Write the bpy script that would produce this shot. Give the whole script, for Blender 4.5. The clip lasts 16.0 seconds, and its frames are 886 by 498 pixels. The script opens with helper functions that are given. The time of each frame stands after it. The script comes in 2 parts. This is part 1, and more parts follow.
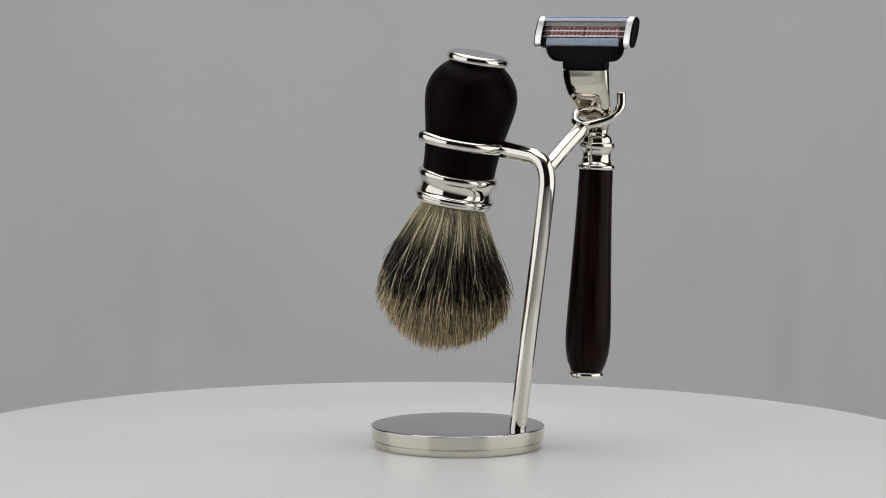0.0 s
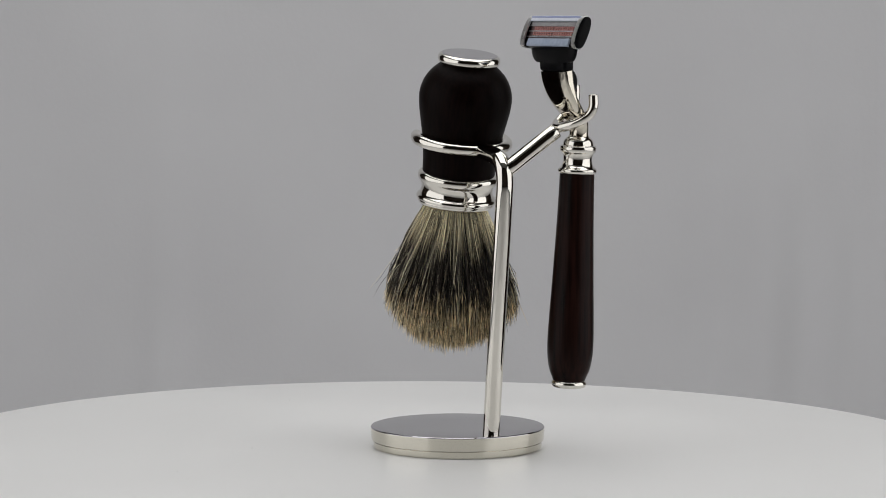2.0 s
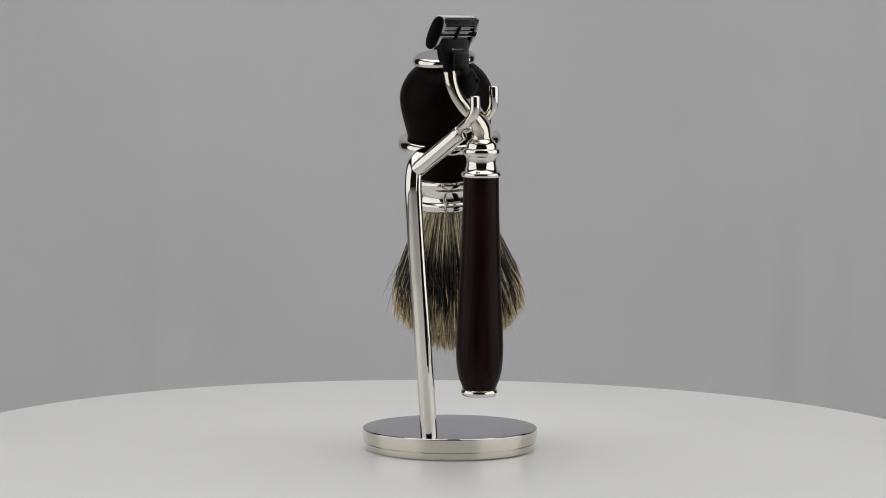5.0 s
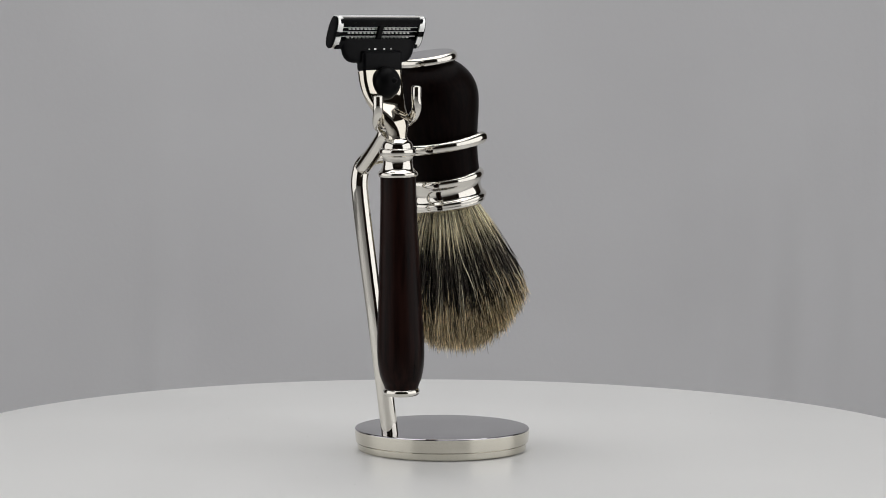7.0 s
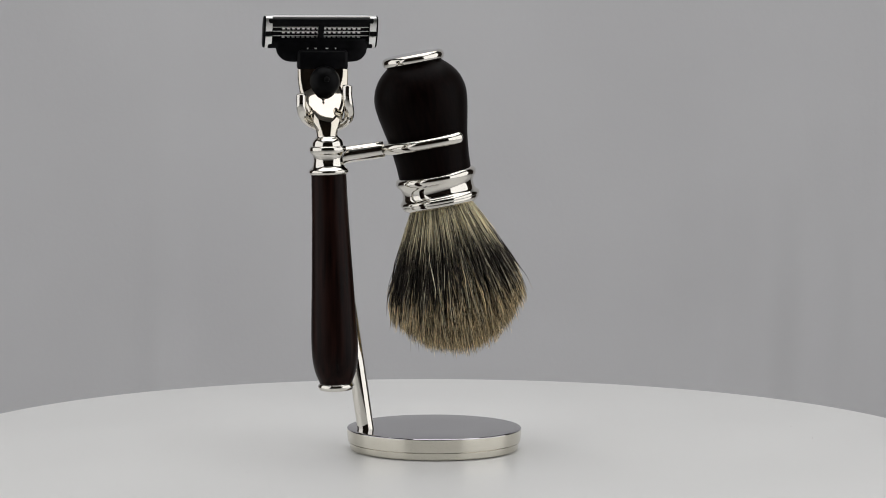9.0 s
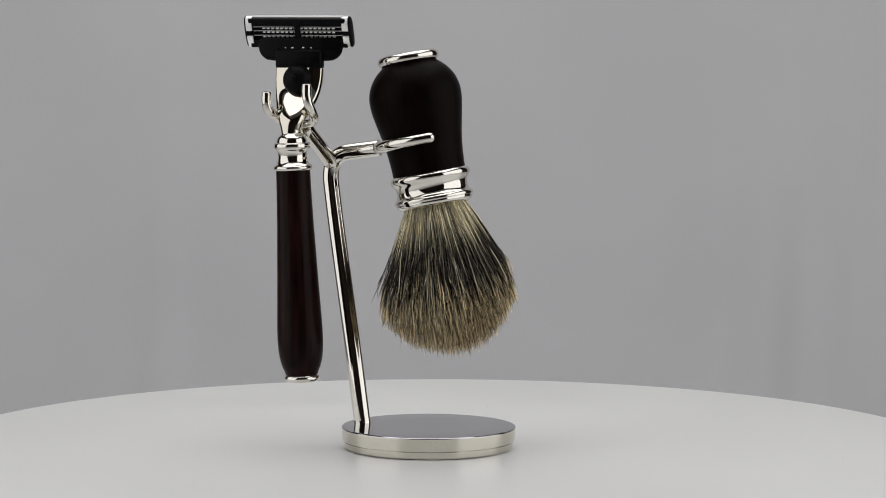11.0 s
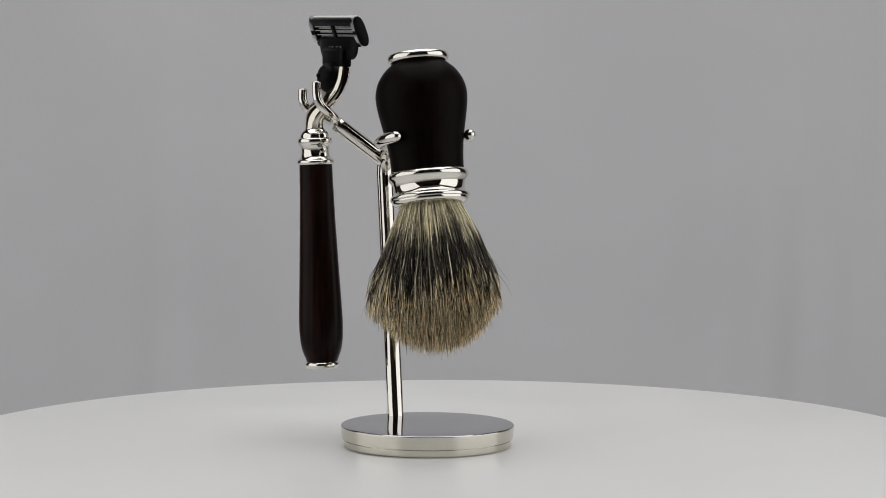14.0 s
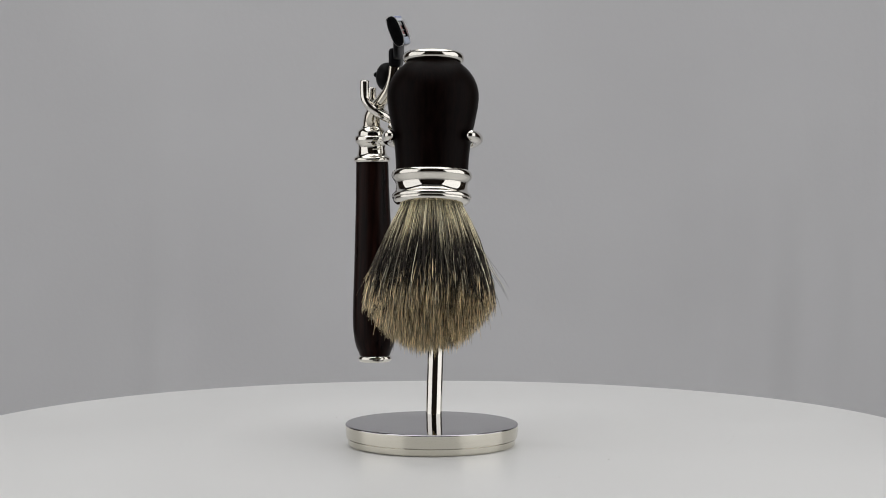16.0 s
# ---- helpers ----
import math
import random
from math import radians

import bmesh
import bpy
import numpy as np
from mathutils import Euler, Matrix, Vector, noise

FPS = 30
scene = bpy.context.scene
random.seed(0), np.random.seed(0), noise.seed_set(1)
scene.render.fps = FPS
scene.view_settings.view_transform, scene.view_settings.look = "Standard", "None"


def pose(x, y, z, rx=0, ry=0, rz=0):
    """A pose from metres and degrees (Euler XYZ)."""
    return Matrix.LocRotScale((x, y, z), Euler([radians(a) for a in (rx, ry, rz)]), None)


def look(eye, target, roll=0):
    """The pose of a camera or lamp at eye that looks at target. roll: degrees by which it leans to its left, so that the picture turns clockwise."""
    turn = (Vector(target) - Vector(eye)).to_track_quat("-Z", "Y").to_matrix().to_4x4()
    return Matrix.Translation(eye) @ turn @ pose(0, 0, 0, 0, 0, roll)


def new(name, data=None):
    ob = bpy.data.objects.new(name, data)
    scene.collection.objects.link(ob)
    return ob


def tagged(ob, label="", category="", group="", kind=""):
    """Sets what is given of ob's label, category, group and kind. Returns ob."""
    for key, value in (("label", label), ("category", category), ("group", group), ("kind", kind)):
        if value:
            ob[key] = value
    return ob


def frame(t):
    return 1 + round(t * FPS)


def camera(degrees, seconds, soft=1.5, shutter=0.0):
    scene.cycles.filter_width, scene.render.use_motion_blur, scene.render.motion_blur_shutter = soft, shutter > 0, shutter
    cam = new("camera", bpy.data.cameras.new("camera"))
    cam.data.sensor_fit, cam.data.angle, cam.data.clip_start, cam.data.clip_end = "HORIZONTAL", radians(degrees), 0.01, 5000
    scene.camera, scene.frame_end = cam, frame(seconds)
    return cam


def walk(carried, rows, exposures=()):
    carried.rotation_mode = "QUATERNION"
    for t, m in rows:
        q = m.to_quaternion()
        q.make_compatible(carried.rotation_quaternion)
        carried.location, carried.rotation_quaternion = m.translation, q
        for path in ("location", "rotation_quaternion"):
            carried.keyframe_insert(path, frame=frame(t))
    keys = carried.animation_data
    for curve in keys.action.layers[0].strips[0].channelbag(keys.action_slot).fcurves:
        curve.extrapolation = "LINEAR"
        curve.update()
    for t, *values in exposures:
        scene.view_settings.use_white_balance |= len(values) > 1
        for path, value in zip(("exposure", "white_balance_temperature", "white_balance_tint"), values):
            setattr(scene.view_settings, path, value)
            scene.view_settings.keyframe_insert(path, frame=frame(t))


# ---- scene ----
# The axis of the turntable is the world's origin, its top the plane z = 0.
cam = camera(17.83, 16.0, soft=1.0)
EYE, AIM = (0.0, -1.008, 0.1527), (0.0, 0.0, 0.0712)
walk(cam, [(0, look(EYE, AIM, 0.15)), (16, look(EYE, AIM, 0.15))])

# ---- light ----
scene.view_settings.exposure = 0.0
world = bpy.data.worlds.new("world")
scene.world = world
world.use_nodes = True
world.node_tree.nodes["Background"].inputs[0].default_value = (0.9, 0.93, 1.0, 1)
world.node_tree.nodes["Background"].inputs[1].default_value = 0.05


def softbox(name, eye, target, sx, sy, watts, colour=(0.991, 0.99, 0.993)):
    d = bpy.data.lights.new(name, "AREA")
    d.shape, d.size, d.size_y, d.energy, d.color = "RECTANGLE", sx, sy, watts, colour
    ob = new(name, d)
    ob.matrix_world = look(eye, target)
    return ob


softbox("softbox_light", (-0.93, -0.33, 0.32), (0, -0.13, 0.08), 1.34, 1.0, 4.85)
softbox("softbox_light", (0.93, -0.33, 0.32), (0, -0.13, 0.08), 1.34, 1.0, 5.65)
softbox("overhead_light", (0, 0.1, 1.0), (0, 0.101, 0), 1.25, 1.25, 8.6)


# ---- materials ----
def material(name, colour, rough=0.5, metal=0.0, spec=0.5):
    m = bpy.data.materials.new(name)
    m.use_nodes = True
    b = m.node_tree.nodes["Principled BSDF"]
    b.inputs["Base Color"].default_value = (*colour, 1)
    b.inputs["Roughness"].default_value = rough
    b.inputs["Metallic"].default_value = metal
    b.inputs["Specular IOR Level"].default_value = spec
    return m


def vary(m, colours, scale=(1, 1, 1), size=100.0, detail=4.0, rough=None, bump=0.0, bump_size=None, lo=0.35, hi=0.65):
    """Mottle a material with noise between colours, and give it relief."""
    nt = m.node_tree
    n, l = nt.nodes, nt.links
    b = n["Principled BSDF"]
    co = n.new("ShaderNodeTexCoord")
    mp = n.new("ShaderNodeMapping")
    mp.inputs["Scale"].default_value = scale
    l.new(co.outputs["Object"], mp.inputs[0])
    tx = n.new("ShaderNodeTexNoise")
    tx.inputs["Scale"].default_value, tx.inputs["Detail"].default_value = size, detail
    l.new(mp.outputs[0], tx.inputs["Vector"])
    rp = n.new("ShaderNodeValToRGB")
    rp.color_ramp.elements[0].position, rp.color_ramp.elements[1].position = lo, hi
    rp.color_ramp.elements[0].color, rp.color_ramp.elements[1].color = (*colours[0], 1), (*colours[1], 1)
    l.new(tx.outputs[0], rp.inputs[0])
    l.new(rp.outputs[0], b.inputs["Base Color"])
    if rough:
        r2 = n.new("ShaderNodeMapRange")
        r2.inputs["From Min"].default_value, r2.inputs["From Max"].default_value = 0.3, 0.7
        r2.inputs["To Min"].default_value, r2.inputs["To Max"].default_value = rough
        l.new(tx.outputs[0], r2.inputs[0])
        l.new(r2.outputs[0], b.inputs["Roughness"])
    if bump:
        t2 = n.new("ShaderNodeTexNoise")
        t2.inputs["Scale"].default_value, t2.inputs["Detail"].default_value = bump_size or size * 4, 3
        l.new(mp.outputs[0], t2.inputs["Vector"])
        bp = n.new("ShaderNodeBump")
        bp.inputs["Strength"].default_value, bp.inputs["Distance"].default_value = 0.3, bump
        l.new(t2.outputs[0], bp.inputs["Height"])
        l.new(bp.outputs[0], b.inputs["Normal"])
    return m


NICKEL = vary(material("polished_nickel", (0.70, 0.675, 0.62), 0.05, 1.0), ((0.69, 0.665, 0.61), (0.72, 0.695, 0.64)), size=60, rough=(0.035, 0.07))
NECK = vary(material("warm_nickel", (0.64, 0.60, 0.52), 0.06, 1.0), ((0.63, 0.59, 0.505), (0.66, 0.62, 0.54)), size=80, rough=(0.04, 0.08))
TOP_METAL = vary(material("darker_top_metal", (0.45, 0.44, 0.46), 0.04, 1.0), ((0.44, 0.43, 0.45), (0.46, 0.45, 0.47)), size=60, rough=(0.03, 0.06))
SATIN = vary(material("brushed_nickel", (0.68, 0.65, 0.57), 0.14, 1.0), ((0.67, 0.64, 0.56), (0.70, 0.67, 0.59)), scale=(1, 1, 12), size=40, rough=(0.12, 0.2))
EBONY = vary(material("dark_stained_wood", (0.002, 0.0013, 0.0012), 0.4, spec=0.042), ((0.0015, 0.0005, 0.0004), (0.0050, 0.0019, 0.0014)), scale=(1, 1, 0.12), size=900, rough=(0.38, 0.48), bump=0.00004)
ROSEWOOD = vary(material("reddish_dark_wood", (0.02, 0.008, 0.006), 0.36, spec=0.075), ((0.0036, 0.0014, 0.0011), (0.0150, 0.0050, 0.0036)), scale=(1, 1, 0.07), size=620, rough=(0.27, 0.38), bump=0.00003)
PLASTIC = vary(material("black_plastic", (0.006, 0.006, 0.008), 0.34, spec=0.07), ((0.0018, 0.0018, 0.0022), (0.004, 0.004, 0.005)), size=500, rough=(0.3, 0.42), bump=0.00002)
RUBBER = vary(material("black_rubber", (0.006, 0.006, 0.007), 0.3, spec=0.08), ((0.0015, 0.0015, 0.0018), (0.0035, 0.0035, 0.004)), size=500, rough=(0.4, 0.5), bump=0.00003)
STEEL = material("blade_steel", (0.75, 0.76, 0.78), 0.38, 1.0)
TRAY = vary(material("dark_red_tray", (0.10, 0.05, 0.05), 0.5), ((0.06, 0.03, 0.03), (0.14, 0.075, 0.075)), size=400)
LEDGE = vary(material("grey_ledge", (0.30, 0.29, 0.30), 0.45), ((0.24, 0.235, 0.24), (0.34, 0.33, 0.335)), size=400)
CLIP = vary(material("silver_clip", (0.9, 0.9, 0.88), 0.42, 1.0), ((0.88, 0.88, 0.86), (0.93, 0.93, 0.91)), size=500, rough=(0.26, 0.38))
STRIP = vary(material("grey_blue_strip", (0.30, 0.35, 0.45), 0.35), ((0.27, 0.32, 0.42), (0.36, 0.41, 0.5)), size=600)
LUBE = vary(material("pale_blue_strip", (0.7, 0.73, 0.8), 0.3), ((0.64, 0.67, 0.76), (0.74, 0.77, 0.84)), size=600)
PALE = material("pale_line", (0.7, 0.69, 0.67), 0.4)
BLUE = material("blue_line", (0.2, 0.24, 0.45), 0.4)
PINK = vary(material("pale_red_fins", (0.5, 0.2, 0.17), 0.5), ((0.34, 0.10, 0.09), (0.62, 0.33, 0.30)), size=900)
DUST = material("grey_dust", (0.4, 0.39, 0.37), 0.9)
FELT = material("black_felt", (0.01, 0.01, 0.01), 0.9)
WHITE = vary(material("white_laminate", (0.74, 0.74, 0.735), 0.32), ((0.735, 0.733, 0.720), (0.755, 0.753, 0.740)), size=14, rough=(0.3, 0.38), bump=0.00001, bump_size=900)
CLOTH = vary(material("grey_backdrop_cloth", (0.54, 0.54, 0.54), 0.9, spec=0.1), ((0.527, 0.525, 0.536), (0.551, 0.550, 0.561)), size=7, detail=5, bump=0.0003, bump_size=300)
PLASTER = vary(material("pale_plaster", (0.66, 0.655, 0.65), 0.8), ((0.64, 0.635, 0.63), (0.68, 0.675, 0.67)), size=4, bump=0.001, bump_size=60)
DARK = vary(material("dark_brown_wall", (0.05, 0.034, 0.024), 0.8), ((0.040, 0.027, 0.019), (0.060, 0.041, 0.029)), size=4, bump=0.001, bump_size=60)


def hair_material():
    m = material("badger_hair", (0.3, 0.25, 0.17), 0.5, spec=0.2)
    n, l = m.node_tree.nodes, m.node_tree.links
    b = n["Principled BSDF"]
    uv = n.new("ShaderNodeUVMap")
    sp = n.new("ShaderNodeSeparateXYZ")
    l.new(uv.outputs[0], sp.inputs[0])
    wn = n.new("ShaderNodeTexWhiteNoise")
    wn.noise_dimensions = "1D"
    l.new(sp.outputs[0], wn.inputs["W"])
    sh = n.new("ShaderNodeMath")
    sh.operation, sh.inputs[1].default_value = "MULTIPLY_ADD", -0.25
    l.new(wn.outputs["Value"], sh.inputs[0])
    l.new(sp.outputs[1], sh.inputs[2])
    rp = n.new("ShaderNodeValToRGB")
    e = rp.color_ramp.elements
    e[0].position, e[0].color = 0.0, (0.88, 0.80, 0.57, 1)
    e[1].position, e[1].color = 1.0, (1.0, 0.83, 0.50, 1)
    for p, c in ((0.09, (0.84, 0.74, 0.50)), (0.25, (0.04, 0.032, 0.026)), (0.75, (0.022, 0.017, 0.014)), (0.87, (0.88, 0.69, 0.41))):
        k = e.new(p)
        k.color = (*c, 1)
    l.new(sh.outputs[0], rp.inputs[0])
    pale = n.new("ShaderNodeMapRange")
    pale.inputs["From Min"].default_value, pale.inputs["From Max"].default_value = 0.82, 0.97
    w2 = n.new("ShaderNodeTexWhiteNoise")
    w2.noise_dimensions = "1D"
    ad = n.new("ShaderNodeMath")
    ad.operation, ad.inputs[1].default_value = "ADD", 7.31
    l.new(sp.outputs[0], ad.inputs[0])
    l.new(ad.outputs[0], w2.inputs["W"])
    l.new(w2.outputs["Value"], pale.inputs[0])
    mx = n.new("ShaderNodeMix")
    mx.data_type = "RGBA"
    l.new(pale.outputs[0], mx.inputs["Factor"])
    l.new(rp.outputs[0], mx.inputs["A"])
    mx.inputs["B"].default_value = (0.82, 0.75, 0.56, 1)
    tone = n.new("ShaderNodeMapRange")
    tone.inputs["To Min"].default_value, tone.inputs["To Max"].default_value = 0.06, 1.75
    w3 = n.new("ShaderNodeTexWhiteNoise")
    w3.noise_dimensions = "1D"
    a3 = n.new("ShaderNodeMath")
    a3.operation, a3.inputs[1].default_value = "ADD", 3.77
    l.new(sp.outputs[0], a3.inputs[0])
    l.new(a3.outputs[0], w3.inputs["W"])
    l.new(w3.outputs["Value"], tone.inputs[0])
    mul = n.new("ShaderNodeVectorMath")
    mul.operation = "SCALE"
    l.new(mx.outputs["Result"], mul.inputs[0])
    l.new(tone.outputs[0], mul.inputs["Scale"])
    l.new(mul.outputs[0], b.inputs["Base Color"])
    return m


HAIR = hair_material()


# ---- mesh helpers (lengths in millimetres, meshes in metres) ----
def finish(name, me, mat, parent=None, label="", angle=40):
    me.materials.append(mat)
    me.polygons.foreach_set("use_smooth", [True] * len(me.polygons))
    me.set_sharp_from_angle(angle=radians(angle))
    ob = new(name, me)
    ob.parent = parent
    if label:
        tagged(ob, label)
    return ob


def part(name, bm, mat, parent=None, label="", angle=40):
    """Links a bmesh as one mesh object under a thing or a part."""
    bmesh.ops.recalc_face_normals(bm, faces=bm.faces)
    me = bpy.data.meshes.new(name)
    bm.to_mesh(me)
    bm.free()
    return finish(name, me, mat, parent, label, angle)


def root(name, label, category, group=""):
    return tagged(new(name), label, category, group)


def rings(bm, loops, close=True):
    """Skins loops of points, with both ends capped."""
    vs = [[bm.verts.new(Vector(p) / 1000) for p in lp] for lp in loops]
    for a, b in zip(vs, vs[1:]):
        for i in range(len(a)):
            j = (i + 1) % len(a)
            bm.faces.new((a[i], a[j], b[j], b[i]))
    if close:
        bm.faces.new(vs[0])
        bm.faces.new(vs[-1])
    return bm


def smooth_line(points, step=6):
    """Catmull-Rom through the points (of any dimension)."""
    p = [np.array(q, float) for q in points]
    p = [2 * p[0] - p[1]] + p + [2 * p[-1] - p[-2]]
    out = []
    for i in range(1, len(p) - 2):
        for k in range(step):
            t = k / step
            out.append(0.5 * (2 * p[i] + (p[i + 1] - p[i - 1]) * t + (2 * p[i - 1] - 5 * p[i] + 4 * p[i + 1] - p[i + 2]) * t * t
                              + (3 * p[i] - p[i - 1] - 3 * p[i + 1] + p[i + 2]) * t ** 3))
    return out + [p[-2]]


def lathe(profile, seg=96, step=0):
    """A turned solid about z from (z, radius) pairs."""
    pr = smooth_line(profile, step) if step else profile
    bm = bmesh.new()
    return rings(bm, [[(r * math.cos(a), r * math.sin(a), z) for a in np.linspace(0, 2 * math.pi, seg, endpoint=False)] for z, r in pr])


def tube(points, radius, seg=24, step=8, round_a=0.0, round_b=0.0):
    """A rod along a smooth line; round_a and round_b in (0, 1] dome its ends."""
    line = [Vector(p) for p in (smooth_line(points, step) if step else points)]
    tang = [(line[min(i + 1, len(line) - 1)] - line[max(i - 1, 0)]).normalized() for i in range(len(line))]
    spine = [(p, t, radius) for p, t in zip(line, tang)]
    for which, amount in ((0, round_a), (1, round_b)):
        if amount:
            p, t, r = spine[-1] if which else spine[0]
            t = t if which else -t
            dome = [(p + t * r * amount * math.sin(a), t if which else -t, max(r * math.cos(a), 0.02)) for a in np.linspace(0.25, 1.5, 6)]
            spine = spine + dome if which else dome[::-1] + spine
    bm, loops = bmesh.new(), []
    side = spine[0][1].orthogonal().normalized()
    for p, t, r in spine:
        side = (side - t * side.dot(t)).normalized()
        up = t.cross(side)
        loops.append([p + side * r * math.cos(a) + up * r * math.sin(a) for a in np.linspace(0, 2 * math.pi, seg, endpoint=False)])
    return rings(bm, loops)


def box(x0, x1, y0, y1, z0, z1, bevel=0.0, seg=3):
    bm = bmesh.new()
    rings(bm, [[(x0, y0, z), (x1, y0, z), (x1, y1, z), (x0, y1, z)] for z in (z0, z1)])
    if bevel:
        bmesh.ops.bevel(bm, geom=list(bm.edges), offset=bevel / 1000, segments=seg, profile=0.5, affect="EDGES")
    return bm


def oval(w, h, n, power):
    """Points of a rounded rectangle of half sizes w, h."""
    out = []
    for a in np.linspace(0, 2 * math.pi, n, endpoint=False):
        c, s = math.cos(a), math.sin(a)
        out.append((w * math.copysign(abs(c) ** (2 / power), c), h * math.copysign(abs(s) ** (2 / power), s)))
    return out


# ---- the setting ----
def sheet(name, fn, nu, nv, mat, label, category):
    """A grid of (u, v) in 0..1 through fn, in millimetres."""
    bm = bmesh.new()
    vs = [[bm.verts.new(Vector(fn(i / nu, j / nv)) / 1000) for i in range(nu + 1)] for j in range(nv + 1)]
    for j in range(nv):
        for i in range(nu):
            bm.faces.new((vs[j][i], vs[j][i + 1], vs[j + 1][i + 1], vs[j + 1][i]))
    ob = part(name, bm, mat, angle=80)
    return tagged(ob, label, category, kind="structure")


# soft upright folds of the hanging cloth: place across, half width, depth
FOLDS = ((-330, 40, 1.6), (-272, 30, -1.0), (-194, 15, 3.0), (-150, 30, -1.0), (-60, 40, 1.0), (40, 45, -1.4), (110, 22, 1.6), (160, 18, -1.4),
         (196, 13, -1.7), (226, 15, 1.9), (252, 13, -1.7), (289, 13, -1.8), (310, 18, 2.0), (360, 22, -2.0), (430, 30, 3), (-420, 30, 3), (-520, 40, -3), (540, 45, 3))


def cloth(u, v):
    x, z = -850 + 1700 * u, -220 + 2200 * v
    low = 1 / (1 + math.exp((z - 10) / 45))
    d = sum(a * math.exp(-((x - c - 0.02 * z) / w) ** 2) for c, w, a in FOLDS) * (0.08 + 1.75 * low)
    return x, 950 - d + 5 * math.sin(x / 170) * 0.4 + 3 * noise.noise(Vector((x / 90, z / 160, 3))), z


sheet("backdrop", cloth, 420, 60, CLOTH, "plain grey cloth backdrop hanging in soft upright folds", "backdrop")


def slab(name, x0, x1, y0, y1, z0, z1, mat, label, category):
    return tagged(part(name, box(x0, x1, y0, y1, z0, z1), mat), label, category, kind="structure")


slab("floor", -1500, 1500, -2400, 1000, -260, -220, PLASTER, "grey matt support surface below the turntable", "floor")
slab("wall_west", -1600, -1500, -2400, 1000, -260, 2000, DARK, "plain dark brown wall beside the set", "wall")
slab("wall_east", 1500, 1600, -2400, 1000, -260, 2000, DARK, "plain dark brown wall beside the set", "wall")
slab("wall_south", -1600, 1600, -2500, -2400, -260, 2000, DARK, "plain dark brown wall behind the camera", "wall")
slab("wall_north", -1600, 1600, 1000, 1100, -260, 2000, DARK, "plain dark brown wall behind the backdrop", "wall")
slab("ceiling", -1600, 1600, -2500, 1100, 2000, 2100, PLASTER, "plain pale ceiling", "ceiling")


# ---- the turntable ----
def turntable():
    top = root("turntable", "round white laminate display turntable under the stand", "turntable")
    bm = lathe([(-18, 0.5), (-18, 187.5), (-17, 189.8), (-15, 190.9), (-2.2, 190.9), (-1.1, 190.7), (-0.4, 190.2), (0, 189.2), (0, 100), (0, 0.5)], 256)
    bmesh.ops.translate(bm, verts=bm.verts, vec=(-0.00085, 0.00194, 0))
    part("disc", bm, WHITE, top, "white laminate disc with a thin rounded rim")
    part("pedestal", lathe([(-220, 0.5), (-220, 118), (-216, 121), (-40, 121), (-36, 118), (-19, 118), (-18, 112), (-17.5, 0.5)], 128), WHITE, top)
    specks, rng = bmesh.new(), random.Random(3)
    for _ in range(12):
        r, a = 40 + 120 * rng.random() ** 0.8, rng.random() * 6.283
        g = bmesh.ops.create_icosphere(specks, subdivisions=1, radius=0.00007 + 0.0001 * rng.random())
        bmesh.ops.translate(specks, verts=g["verts"], vec=(r / 1000 * math.cos(a), r / 1000 * math.sin(a), 0.00005))
    tagged(part("dust", specks, DUST, top, "a few tiny dust specks"), kind="stuff")
    return top


# ---- the stand ----
AXIS = math.radians(11.2)      # lean of the brush
CAP = Vector((8.0, 0.1, 139.5))
DOWN = Vector((-math.sin(AXIS), 0, -math.cos(AXIS)))
RING_AT = CAP + DOWN * 29.6


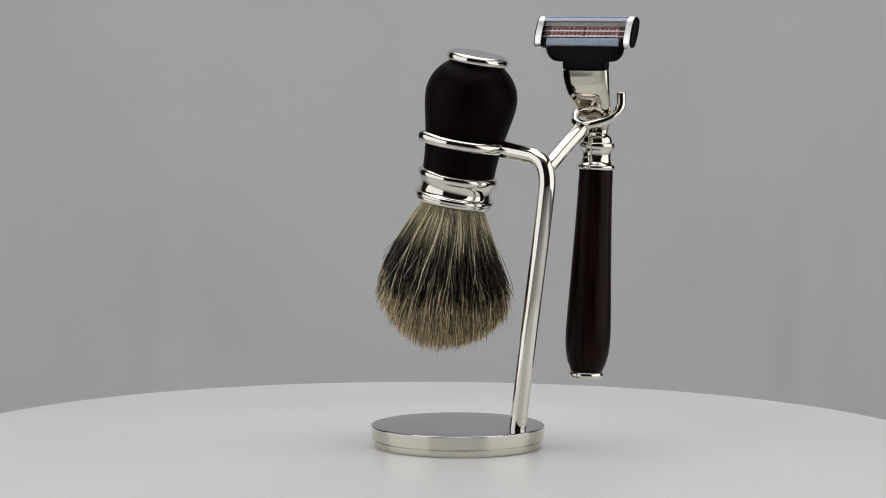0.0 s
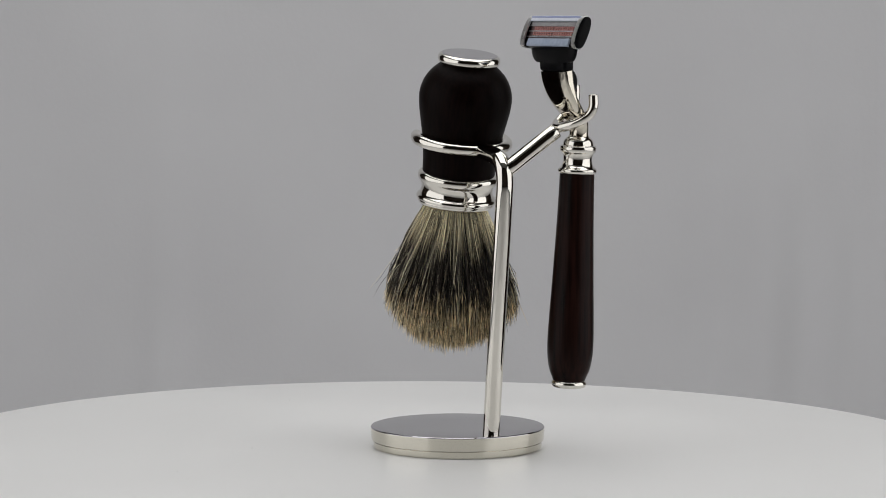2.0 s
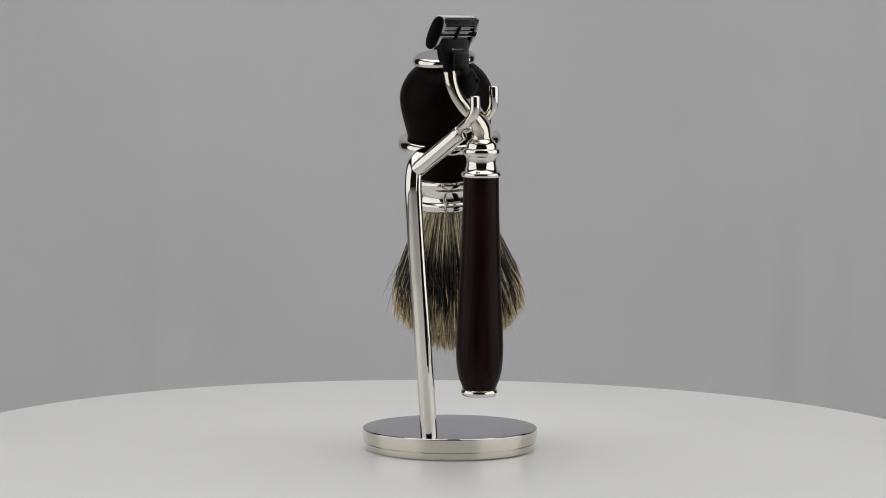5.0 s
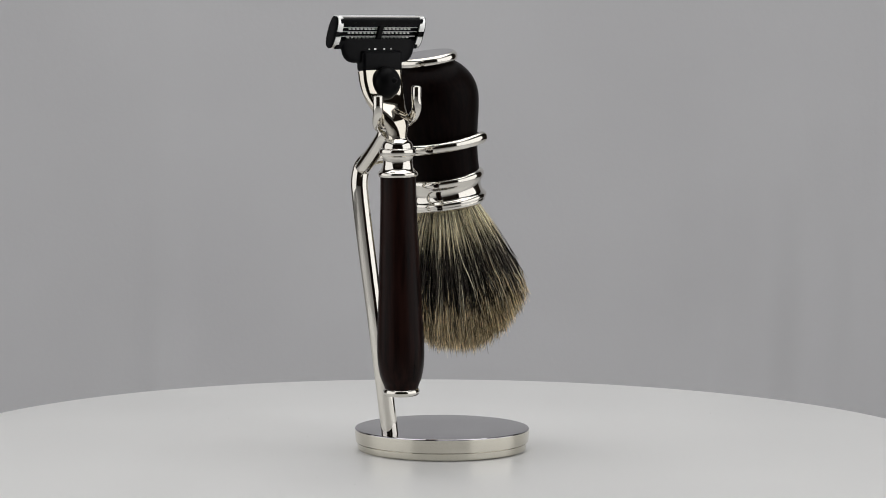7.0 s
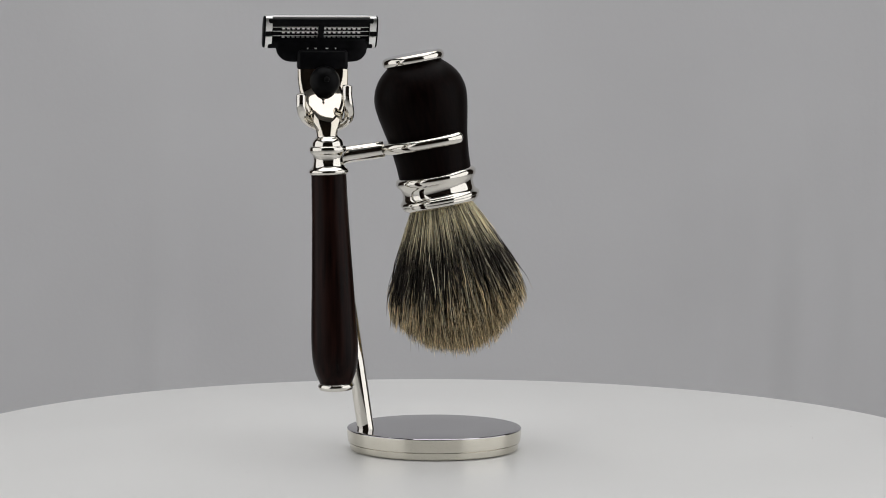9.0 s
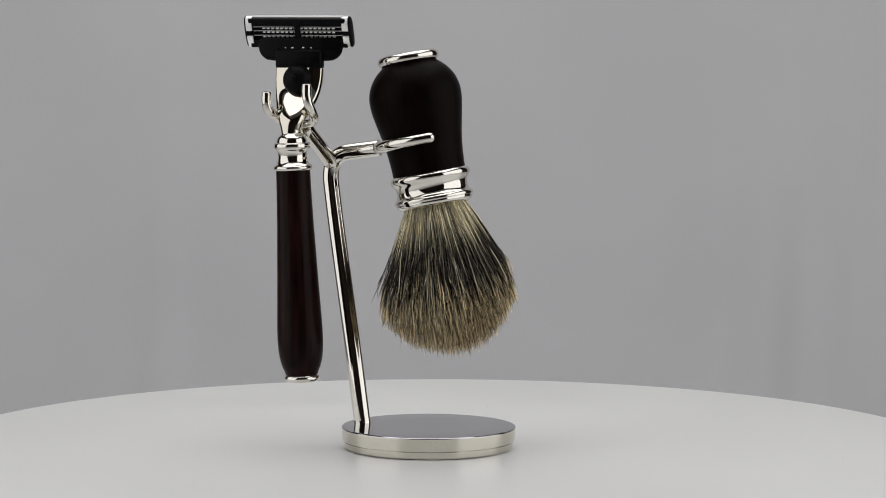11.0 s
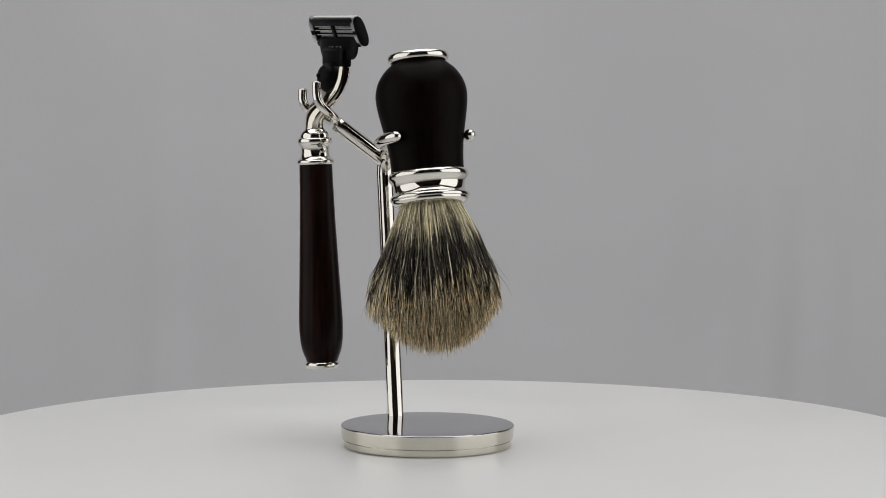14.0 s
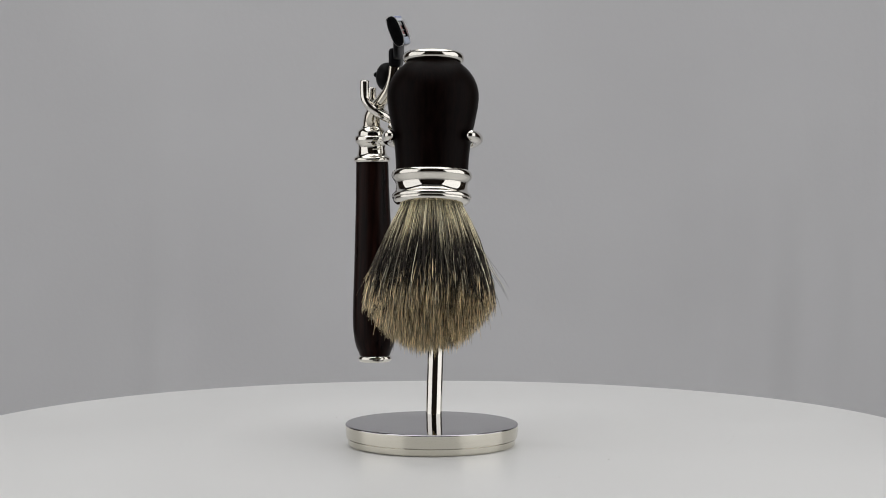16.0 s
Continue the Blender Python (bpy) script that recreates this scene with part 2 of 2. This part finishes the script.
def razor_stand():
    st = root("shaving_stand", "polished nickel shaving stand with ring, fork and round weighted base", "stand")
    base = part("base_plate", lathe([(0.12, 0.5), (0.12, 29.8), (0.18, 29.98), (0.4, 30.1), (0.5, 30.13), (2.5, 30.3), (2.53, 30.15), (2.56, 29.7), (2.84, 29.7), (2.88, 30.7), (2.95, 30.85), (3.0, 30.88), (7.3, 31.22), (7.35, 31.22), (7.55, 31.15), (7.75, 30.95), (7.83, 30.7), (7.84, 30.6), (7.84, 15), (7.84, 0.4)], 160),
                SATIN, st, "round nickel base with a stepped rim and mirror top", 25)
    # the top takes a darker, smoother metal than the rim
    base.data.materials.append(TOP_METAL)
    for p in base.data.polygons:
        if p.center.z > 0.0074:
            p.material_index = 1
    part("pad", lathe([(0, 0.3), (0, 28.6), (0.14, 28.6), (0.14, 0.3)], 96), FELT, base, "black felt pad")
    part("post", tube([(24.8, 0.5, 7.0), (25.3, 0.5, 10), (29.9, -0.1, 42), (34.8, -0.8, 74), (37.2, -1.1, 91), (37.7, -1.1, 97.5), (36.4, -1.0, 102.3), (33.0, -0.7, 105.0), (28.5, -0.3, 105.9), (23.5, 0.0, 106.6), (18.6, 0.2, 107.3)], 3.0, 32), NICKEL, st)
    a0, n = math.radians(60), 48
    side, across = Vector((math.cos(AXIS), 0, -math.sin(AXIS))), Vector((0, 1, 0))
    path = []
    for a in np.linspace(a0 + 0.07, 2 * math.pi - a0, n):
        r = 16.1 + 0.8 * max(0.0, 1.9 - a) ** 2  # one end springs open a little
        path.append(RING_AT - side * r * math.cos(a) + across * r * math.sin(a))
    part("ring", tube(path, 2.1, 24, 0, 1.0, 1.0), NICKEL, st, "open nickel ring that holds the brush")
    part("razor_arm", tube([(37.2, 0.0, 101.6), (38.8, 8.6, 108.2), (40.8, 17.0, 114.8)], 2.75, 28, 4, 0.25, 0.25), NICKEL, st, "slanting nickel arm")
    part("fork", tube([(52, 25.6, 127.2), (52, 25.6, 123.5), (51.3, 24.6, 120.8), (49.5, 22.2, 118.6), (46.5, 19.4, 116.9), (43, 18.0, 116.0), (39.5, 18.2, 116.2), (36.8, 19.8, 117.2),
                       (35.3, 22.4, 118.8), (35.2, 25.0, 120.9), (35.8, 26.8, 123.6), (36.3, 27.2, 126.8), (36.3, 27.2, 130.2)], 1.7, 20, 8, 0.35, 0.35), NICKEL, st, "bent nickel fork that holds the razor")
    return st


# ---- the brush, turned about its own axis; z runs down from the cap ----
def shaving_brush():
    br = root("shaving_brush", "dark wood shaving brush with badger bristles hanging in the ring", "shaving brush")
    part("handle", lathe([(1.2, 9.0), (2.4, 10.0), (4, 11.9), (6, 13.7), (8.5, 15.2), (11.5, 16.2), (14.5, 16.5), (18, 16.2), (22, 15.5), (26, 14.7), (30, 13.95), (34, 13.45), (38, 13.1), (42, 12.95)], 128, 4), EBONY, br, "bulbous matt dark-stained wooden handle")
    cap = part("cap", lathe([(-1.6, 0.3), (-1.6, 4), (-1.6, 9.1), (-1.6, 9.3), (-1.5, 9.9), (-1.1, 10.6), (-0.4, 11.0), (0.5, 11.1), (1.4, 10.8), (2.0, 10.1), (2.2, 9.2), (2.2, 0.3)], 96), NICKEL, br, "flat polished nickel end cap", 50)
    # the flat top face takes a darker metal than the rounded edge
    cap.data.materials.append(TOP_METAL)
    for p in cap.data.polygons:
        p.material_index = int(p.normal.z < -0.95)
    part("collar", lathe([(41.3, 0.3), (41.3, 12.77), (41.5, 13.6), (42.1, 14.21), (42.9, 14.47), (43.7, 14.37), (44.45, 13.91), (45.12, 13.34), (46.02, 12.93), (47.36, 12.77), (48.7, 12.98), (49.6, 13.49), (49.8, 13.8), (50.3, 14.21), (50.9, 14.32), (51.4, 14.11), (51.5, 13.75), (51.9, 13.8), (52.5, 13.6), (53.3, 12.77), (53.7, 11.74), (53.7, 10.71), (53.1, 10.3), (53.1, 0.3)], 112), NICKEL, br, "stepped polished nickel collar", 50)
    bristles(br)
    return br


def bristles(parent):
    rng = np.random.default_rng(5)
    n, k, tufts = 11500, 7, 600
    tuft_q, tuft_a = np.sqrt(rng.random(tufts)), rng.random(tufts) * 2 * np.pi
    tuft_x, tuft_y, tuft_end = tuft_q * np.cos(tuft_a), tuft_q * np.sin(tuft_a), rng.normal(0, 0.8, tufts)
    of = rng.integers(0, tufts, n)
    stray = rng.random(n) < 0.006
    # roots spread evenly, tips drawn together in tufts
    fx, fy = tuft_x[of] + rng.normal(0, 0.075, n), tuft_y[of] + rng.normal(0, 0.075, n)
    q = np.minimum(np.hypot(fx, fy), 1.03)
    ang = np.arctan2(fy, fx)
    draw = 0.55 * rng.random(n)
    gx, gy = fx + (tuft_x[of] - fx) * draw + rng.normal(0, 0.08, n), fy + (tuft_y[of] - fy) * draw + rng.normal(0, 0.08, n)
    ang_tip = np.arctan2(gy, gx)
    q_tip = np.hypot(gx, gy)
    reach = 24.9 * np.minimum(q_tip, 1.03) + stray * q * rng.random(n) * 5
    end = 107.2 - 14.5 * np.minimum(q_tip, 1.0) ** 2.3 + tuft_end[of] - np.abs(rng.normal(0, 2.4, n)) - 10 * rng.random(n) ** 4 + stray * 2
    # a few long stray hairs on one side
    few = np.arange(5)
    q[few], ang[few] = 1.0, 1.45 + rng.normal(0, 0.2, 5)
    ang_tip[few], reach[few], end[few] = ang[few], 30.0 + 5.5 * rng.random(5), 80 + 9 * rng.random(5)
    t = np.linspace(0, 1, k)[None, :]
    ex, ey = np.cos(ang)[:, None], np.sin(ang)[:, None]
    tx, ty = np.cos(ang_tip)[:, None], np.sin(ang_tip)[:, None]
    r0, r1, r2 = 9.9 * q[:, None], (19.4 * q * (1 + rng.normal(0, 0.05, n)))[:, None], reach[:, None]
    b0, b1, b2 = (1 - t) ** 2, 2 * t * (1 - t), t * t
    x = b0 * r0 * ex + b1 * r1 * (ex + tx) / 2 + b2 * r2 * tx
    y = b0 * r0 * ey + b1 * r1 * (ey + ty) / 2 + b2 * r2 * ty
    z = b0 * 52.0 + b1 * 74 + b2 * end[:, None]
    y = y * (1 - 0.05 * t)
    # the fan is a little fuller on one side
    push = 0.11 * t * np.maximum(0.77 * x - 0.64 * y, 0)
    x, y = x + 0.77 * push, y - 0.64 * push
    # and flatter on the other
    away = 0.2 * t * np.maximum(0.55 * y - 0.83 * x - 0.55 * np.hypot(x, y), 0)
    x, y = x + 0.83 * away, y - 0.55 * away
    curl = 1 - 0.05 * t ** 6
    x, y = x * curl, y * curl
    wob = rng.normal(0, 0.42, (n, 2))
    x, y = x + wob[:, :1] * np.sin(t * 5), y + wob[:, 1:] * np.sin(t * 5)
    frizz, phase = rng.normal(0, 0.26, (n, 2)), 6.28 * rng.random((n, 1))
    x, y = x + frizz[:, :1] * t * np.sin(t * 11 + phase), y + frizz[:, 1:] * t * np.cos(t * 11 + phase)
    thick = np.array([0.08, 0.10, 0.12, 0.135, 0.145, 0.13, 0.03])[None, :] * (0.75 + 0.5 * rng.random(n) + 0.7 * (rng.random(n) < 0.1))[:, None]
    thick[few] *= 0.6
    verts = np.zeros((n, k, 3, 3))
    for c in range(3):
        a = ang[:, None] + c * 2 * np.pi / 3
        verts[:, :, c, 0] = x + thick * np.cos(a)
        verts[:, :, c, 1] = y + thick * np.sin(a)
        verts[:, :, c, 2] = z
    base = (np.arange(n) * k * 3)[:, None, None]
    seg, c = np.arange(k - 1)[None, :, None] * 3, np.arange(3)[None, None, :]
    d = (c + 1) % 3
    faces = np.stack(np.broadcast_arrays(base + seg + c, base + seg + d, base + seg + 3 + d, base + seg + 3 + c), -1).reshape(-1, 4)
    me = bpy.data.meshes.new("bristles")
    me.from_pydata((verts.reshape(-1, 3) / 1000).tolist(), [], faces.tolist())
    share = np.ones((n, 1, 1))
    share[few] = 0.62  # the strays end in their dark part
    # the band starts unevenly from tuft to tuft, and some hairs are dark from the root
    shift = rng.normal(0, 0.055, tufts)[of] + rng.normal(0, 0.03, n) + 0.34 * (rng.random(n) < 0.09)
    fade = np.clip(1.6 - 1.6 * t, 0, 1)
    along = (share * (t + shift[:, None] * fade)[:, :, None] * np.ones((1, 1, 3))).reshape(-1)
    mark = np.broadcast_to((np.arange(n) * 0.37)[:, None, None], (n, k, 3)).reshape(-1)
    uv = np.stack([mark, along], 1)[faces.reshape(-1)]
    me.uv_layers.new(name="strand").data.foreach_set("uv", uv.astype(np.float32).reshape(-1))
    ob = finish("bristles", me, HAIR, parent, "fanned badger hair, cream roots, dark band, tan tips", 180)
    tagged(ob, kind="stuff")
    return ob


# ---- the razor, in the stand's space ----
def razor():
    rz = root("razor", "razor with dark reddish wood handle and black cartridge on the fork", "razor")
    a, b = Vector((39.6, 23.5, 26.6)), Vector((42.6, 24.9, 106.8))
    lean = (b - a).to_track_quat("Z", "Y").to_matrix().to_4x4()

    def turned(name, profile, mat, label="", step=4, angle=45):
        bm = lathe([(z - 25.8, r) for z, r in profile], 96, step)
        bmesh.ops.transform(bm, matrix=Matrix.Translation(a / 1000) @ lean, verts=bm.verts)
        return part(name, bm, mat, rz, label, angle)

    turned("handle", [(26.6, 5.6), (28, 6.1), (30, 6.9), (33, 7.6), (37, 8.0), (42, 8.05), (50, 7.75), (60, 7.3), (70, 6.9), (80, 6.5), (90, 6.2), (100, 6.0)], ROSEWOOD, "slender reddish-brown wooden handle")
    turned("end_button", [(24.2, 0.3), (24.2, 4.6), (24.4, 5.6), (25.0, 6.15), (25.7, 6.25), (26.4, 6.0), (26.9, 5.4), (26.9, 0.3)], NICKEL, "polished nickel end button", 0, 60)
    turned("ferrule", [(99.2, 0.3), (99.2, 6.0), (99.4, 6.5), (99.9, 6.85), (100.6, 6.85), (101.1, 6.4), (101.6, 5.7), (102.6, 5.25), (104, 5.05), (105.4, 5.15), (106.3, 5.5), (106.6, 5.9), (107.0, 6.2), (107.6, 6.35),
                       (108.3, 6.35), (108.8, 6.2), (109.05, 5.85), (109.1, 5.4), (109.3, 5.35), (110.2, 5.25), (111.0, 4.9), (111.7, 4.25), (112.2, 3.6), (112.6, 3.5), (112.8, 0.3)], NICKEL, "turned nickel ferrule with bead and flange", 0, 50)
    # neck: a stem that flattens into a broad curved blade
    secs = smooth_line([(24.8, 111.5, 3.4, 3.3, 2), (25.0, 114.5, 3.7, 3.2, 2), (24.7, 117.5, 4.7, 2.9, 2.2), (22.9, 120.6, 6.1, 2.6, 2.5), (20.4, 123.7, 7.3, 2.4, 3), (18.2, 127.2, 8.2, 2.3, 3.4), (16.7, 131.5, 8.7, 2.35, 4), (16.0, 135.6, 8.8, 2.4, 4.5)], 5)
    bm, loops = bmesh.new(), []
    for i, s in enumerate(secs):
        p, nx = secs[max(i - 1, 0)], secs[min(i + 1, len(secs) - 1)]
        ty, tz = nx[0] - p[0], nx[1] - p[1]
        ln = math.hypot(ty, tz)
        ny, nz = tz / ln, -ty / ln
        loops.append([(43.0 + u, s[0] + v * ny, s[1] + v * nz) for u, v in oval(s[2], s[3], 40, s[4])])
    part("neck", rings(bm, loops), NECK, rz, "curved spoon-shaped nickel neck", 50)
    bm = bmesh.new()
    bmesh.ops.create_uvsphere(bm, u_segments=40, v_segments=24, radius=0.005)
    bmesh.ops.transform(bm, matrix=pose(0.0428, 0.0193, 0.1317) @ Matrix.Diagonal((1.04, 0.84, 1.08, 1)), verts=bm.verts)
    knob = part("release_knob", bm, RUBBER, rz, "round black release knob", 60)
    bm = bmesh.new()
    bmesh.ops.create_uvsphere(bm, u_segments=20, v_segments=12, radius=0.0010)
    bmesh.ops.transform(bm, matrix=pose(0.0428, 0.0233, 0.1325), verts=bm.verts)
    part("nub", bm, RUBBER, knob)
    # cartridge, built round its own centre and leaned back
    ca = tagged(new("cartridge"), "black three-blade cartridge with silver clips")
    ca.parent = rz
    part("connector", box(34.3, 51.9, 13.7, 18.2, 135.4, 142.6, 1.3), PLASTIC, ca)
    bm, loops = bmesh.new(), []
    for z, w in ((138.4, 10.8), (138.7, 12.6), (139.3, 13.8), (140.3, 14.9), (141.5, 15.6), (143, 16.0), (145, 16.15), (146.4, 15.7)):
        loops.append([(43.2 + u, 14.95 + v, z) for u, v in oval(w, 1.7, 40, 2.4)])
    part("yoke", rings(bm, loops), PLASTIC, ca, "rounded black plastic yoke", 50)
    # Pale blocks paint the bright backdrop seen through four gaps.
    for x, w in ((38.6, 0.3), (41.6, 0.5), (45.6, 0.5), (48.3, 0.25)):
        part("bright_gap", box(x - w, x + w, 16.2, 16.7, 142.75, 143.3, 0.15), CLIP, ca, "tiny pale block painting the brightness seen through a gap")
    m = pose(0.0437, 0.0152, 0.1487, -21) @ Matrix.Diagonal((1.02, 1, 1, 1))

    def bit(name, bm, mat, label="", angle=40):
        bmesh.ops.transform(bm, matrix=m, verts=bm.verts)
        return part(name, bm, mat, ca, label, angle)

    bit("top_bar", box(-18.0, 18.0, -1.2, 1.75, 2.75, 5.3, 0.45), PLASTIC)
    bit("bottom_bar", box(-18.0, 18.0, -1.2, 1.75, -5.5, -2.5, 0.45), PLASTIC)
    # Recesses are not cut; dark blocks paint the shade inside them.
    for x in (-12.2, -4.6, 4.2, 12.4):
        bit("recess_shade", box(x - 1.0, x + 1.0, 1.6, 1.81, 3.7, 4.35, 0.1), RUBBER, "small dark block for the shade in a recess of the back")
    bit("blade_tray", box(-17.0, 17.0, -0.75, -0.5, -3.2, 3.6), TRAY, "dark red tray under the fins")
    bit("back_plate", box(-17.0, 17.0, -0.42, -0.25, -3.0, 3.2), PLASTIC)
    bit("ledge", box(-16.6, 16.6, -1.25, -0.7, 2.05, 3.45, 0.12), LEDGE, "grey ledge below the strip")
    bit("middle_bar", box(-1.0, 1.0, 0.5, 1.9, -2.9, 3.1, 0.2), PLASTIC)
    bit("lubricating_strip", box(-16.9, 16.9, -1.9, -0.8, 3.6, 5.55, 0.3), LUBE, "pale blue lubricating strip")
    bit("blue_line", box(-16.8, 16.8, -2.0, -1.4, 4.75, 5.3, 0.15), BLUE, "thin blue line along the strip")
    bit("top_edge", box(-17.6, 17.6, -1.3, 0.1, 5.25, 5.65, 0.18), PALE, "thin pale edge along the top")
    bit("guard_strip", box(-14.4, 14.4, -1.95, -0.8, -5.5, -2.75, 0.3), STRIP, "grey-blue rubber guard strip")
    for s in (-1, 1):
        # a silver band round the end, open at the middle of the back, and a domed black cap in it
        shape = oval(5.8, 2.25, 72, 2.7)
        for low, high in ((-5.85, -0.25), (0.35, 5.85)):
            bm, loops = bmesh.new(), []
            half = sorted((p for p in shape if (p[1] > 0 and low <= p[0] <= high)), key=lambda p: p[0])
            for u, v in half:
                k = 1 - 0.55 / 2.25
                loops.append([(s * 16.7, v - 0.2, u), (s * 18.9, v - 0.2, u), (s * 18.9, v * k - 0.2, u * 0.93), (s * 16.7, v * k - 0.2, u * 0.93)])
            bit("back_clip", rings(bm, loops), CLIP, "bright silver clip", 30)
        bm, loops = bmesh.new(), []
        for u, v in sorted((p for p in shape if p[1] <= 0.01), key=lambda p: p[0]):
            loops.append([(s * 16.6, v - 0.2, u), (s * 18.9, v - 0.2, u), (s * 18.9, v * 0.75 - 0.2, u * 0.93), (s * 16.6, v * 0.75 - 0.2, u * 0.93)])
        bit("front_clip", rings(bm, loops), CLIP, "bright silver clip", 30)
        bm, loops = bmesh.new(), []
        for x, g in ((17.2, -0.6), (17.3, -0.45), (18.85, -0.3), (18.95, 0.0), (19.25, 0.0), (19.5, -0.2), (19.65, -0.7)):
            loops.append([(s * x, v - 0.2, u) for u, v in oval(5.7 + g, 2.15 + g, 40, 2.6)])
        bit("end_cap", rings(bm, loops), PLASTIC, "rounded black end cap", 50)
    # Steel blade backs, their shine put into a plain pale colour.
    for z in (2.15, 0.65, -1.0):
        bit("back_bar", box(-16.4, 16.4, 0.9, 1.2, z - 0.1, z + 0.1, 0.04), PALE, "thin steel blade back, its shine put into a pale colour")
    for z in (-1.9, 0.1, 2.1):
        bm = box(-17.2, 17.2, -0.25, 0.25, -0.06, 0.06)
        bmesh.ops.transform(bm, matrix=pose(0, -0.0011, z / 1000, 52), verts=bm.verts)
        bit("blade", bm, STEEL)
    rows = {"fin": bmesh.new(), "dash": bmesh.new()}
    for i in range(16):
        for kind, z, w, y0, y1, turn in (("fin", -0.75, 1.0, -1.1, -0.9, 46), ("fin", -0.75, 1.0, -1.0, -0.8, -46), ("fin", 1.05, 1.0, -1.1, -0.9, 46), ("fin", 1.05, 1.0, -1.0, -0.8, -46),
                                         ("dash", 0.15, 0.55, -1.25, -0.95, 0), ("dash", -1.75, 0.6, -1.25, -0.95, 0),
                                         ("dash", 1.5, 0.5, 0.5, 1.0, 0), ("dash", 0.05, 0.45, 0.5, 1.0, 0), ("dash", -1.6, 0.5, 0.5, 1.0, 0)):
            x = -12.8 + i * 1.68 + (0.3 if i > 7 else -0.3)
            f = box(-w, w, y0, y1, -0.2, 0.2)
            bmesh.ops.transform(f, matrix=pose(x / 1000, 0, z / 1000, 0, turn), verts=f.verts)
            me = bpy.data.meshes.new("fin")
            f.to_mesh(me)
            f.free()
            rows[kind].from_mesh(me)
    tagged(bit("dashes", rows["dash"], CLIP, "row of tiny pale dashes"), kind="stuff")
    tagged(bit("fins", rows["fin"], PINK, "rows of small pale red fins between the blades"), kind="stuff")
    return rz


TURNTABLE, STAND, BRUSH, RAZOR = turntable(), razor_stand(), shaving_brush(), razor()


# ---- what moves ----
def motions():
    times = [i * 0.5 for i in range(33)]
    turn = {t: pose(0, 0, 0, 0, 0, -14.866 - 14.9525 * t) for t in times}
    seat = pose(0.00503, 0.00262, 0, 0, 0, -18.7)
    hang = Matrix.Translation(CAP / 1000) @ pose(0, 0, 0, 180, math.degrees(AXIS), 0)
    tilt = pose(0, 0, 0, -0.2628, 0.0421, 0)
    centre = pose(-0.00187, -0.00356, 0)
    walk(TURNTABLE, [(t, centre @ m @ tilt) for t, m in turn.items()])
    walk(STAND, [(t, m @ seat) for t, m in turn.items()])
    walk(BRUSH, [(t, m @ seat @ hang) for t, m in turn.items()])
    walk(RAZOR, [(t, m @ seat) for t, m in turn.items()])


motions()
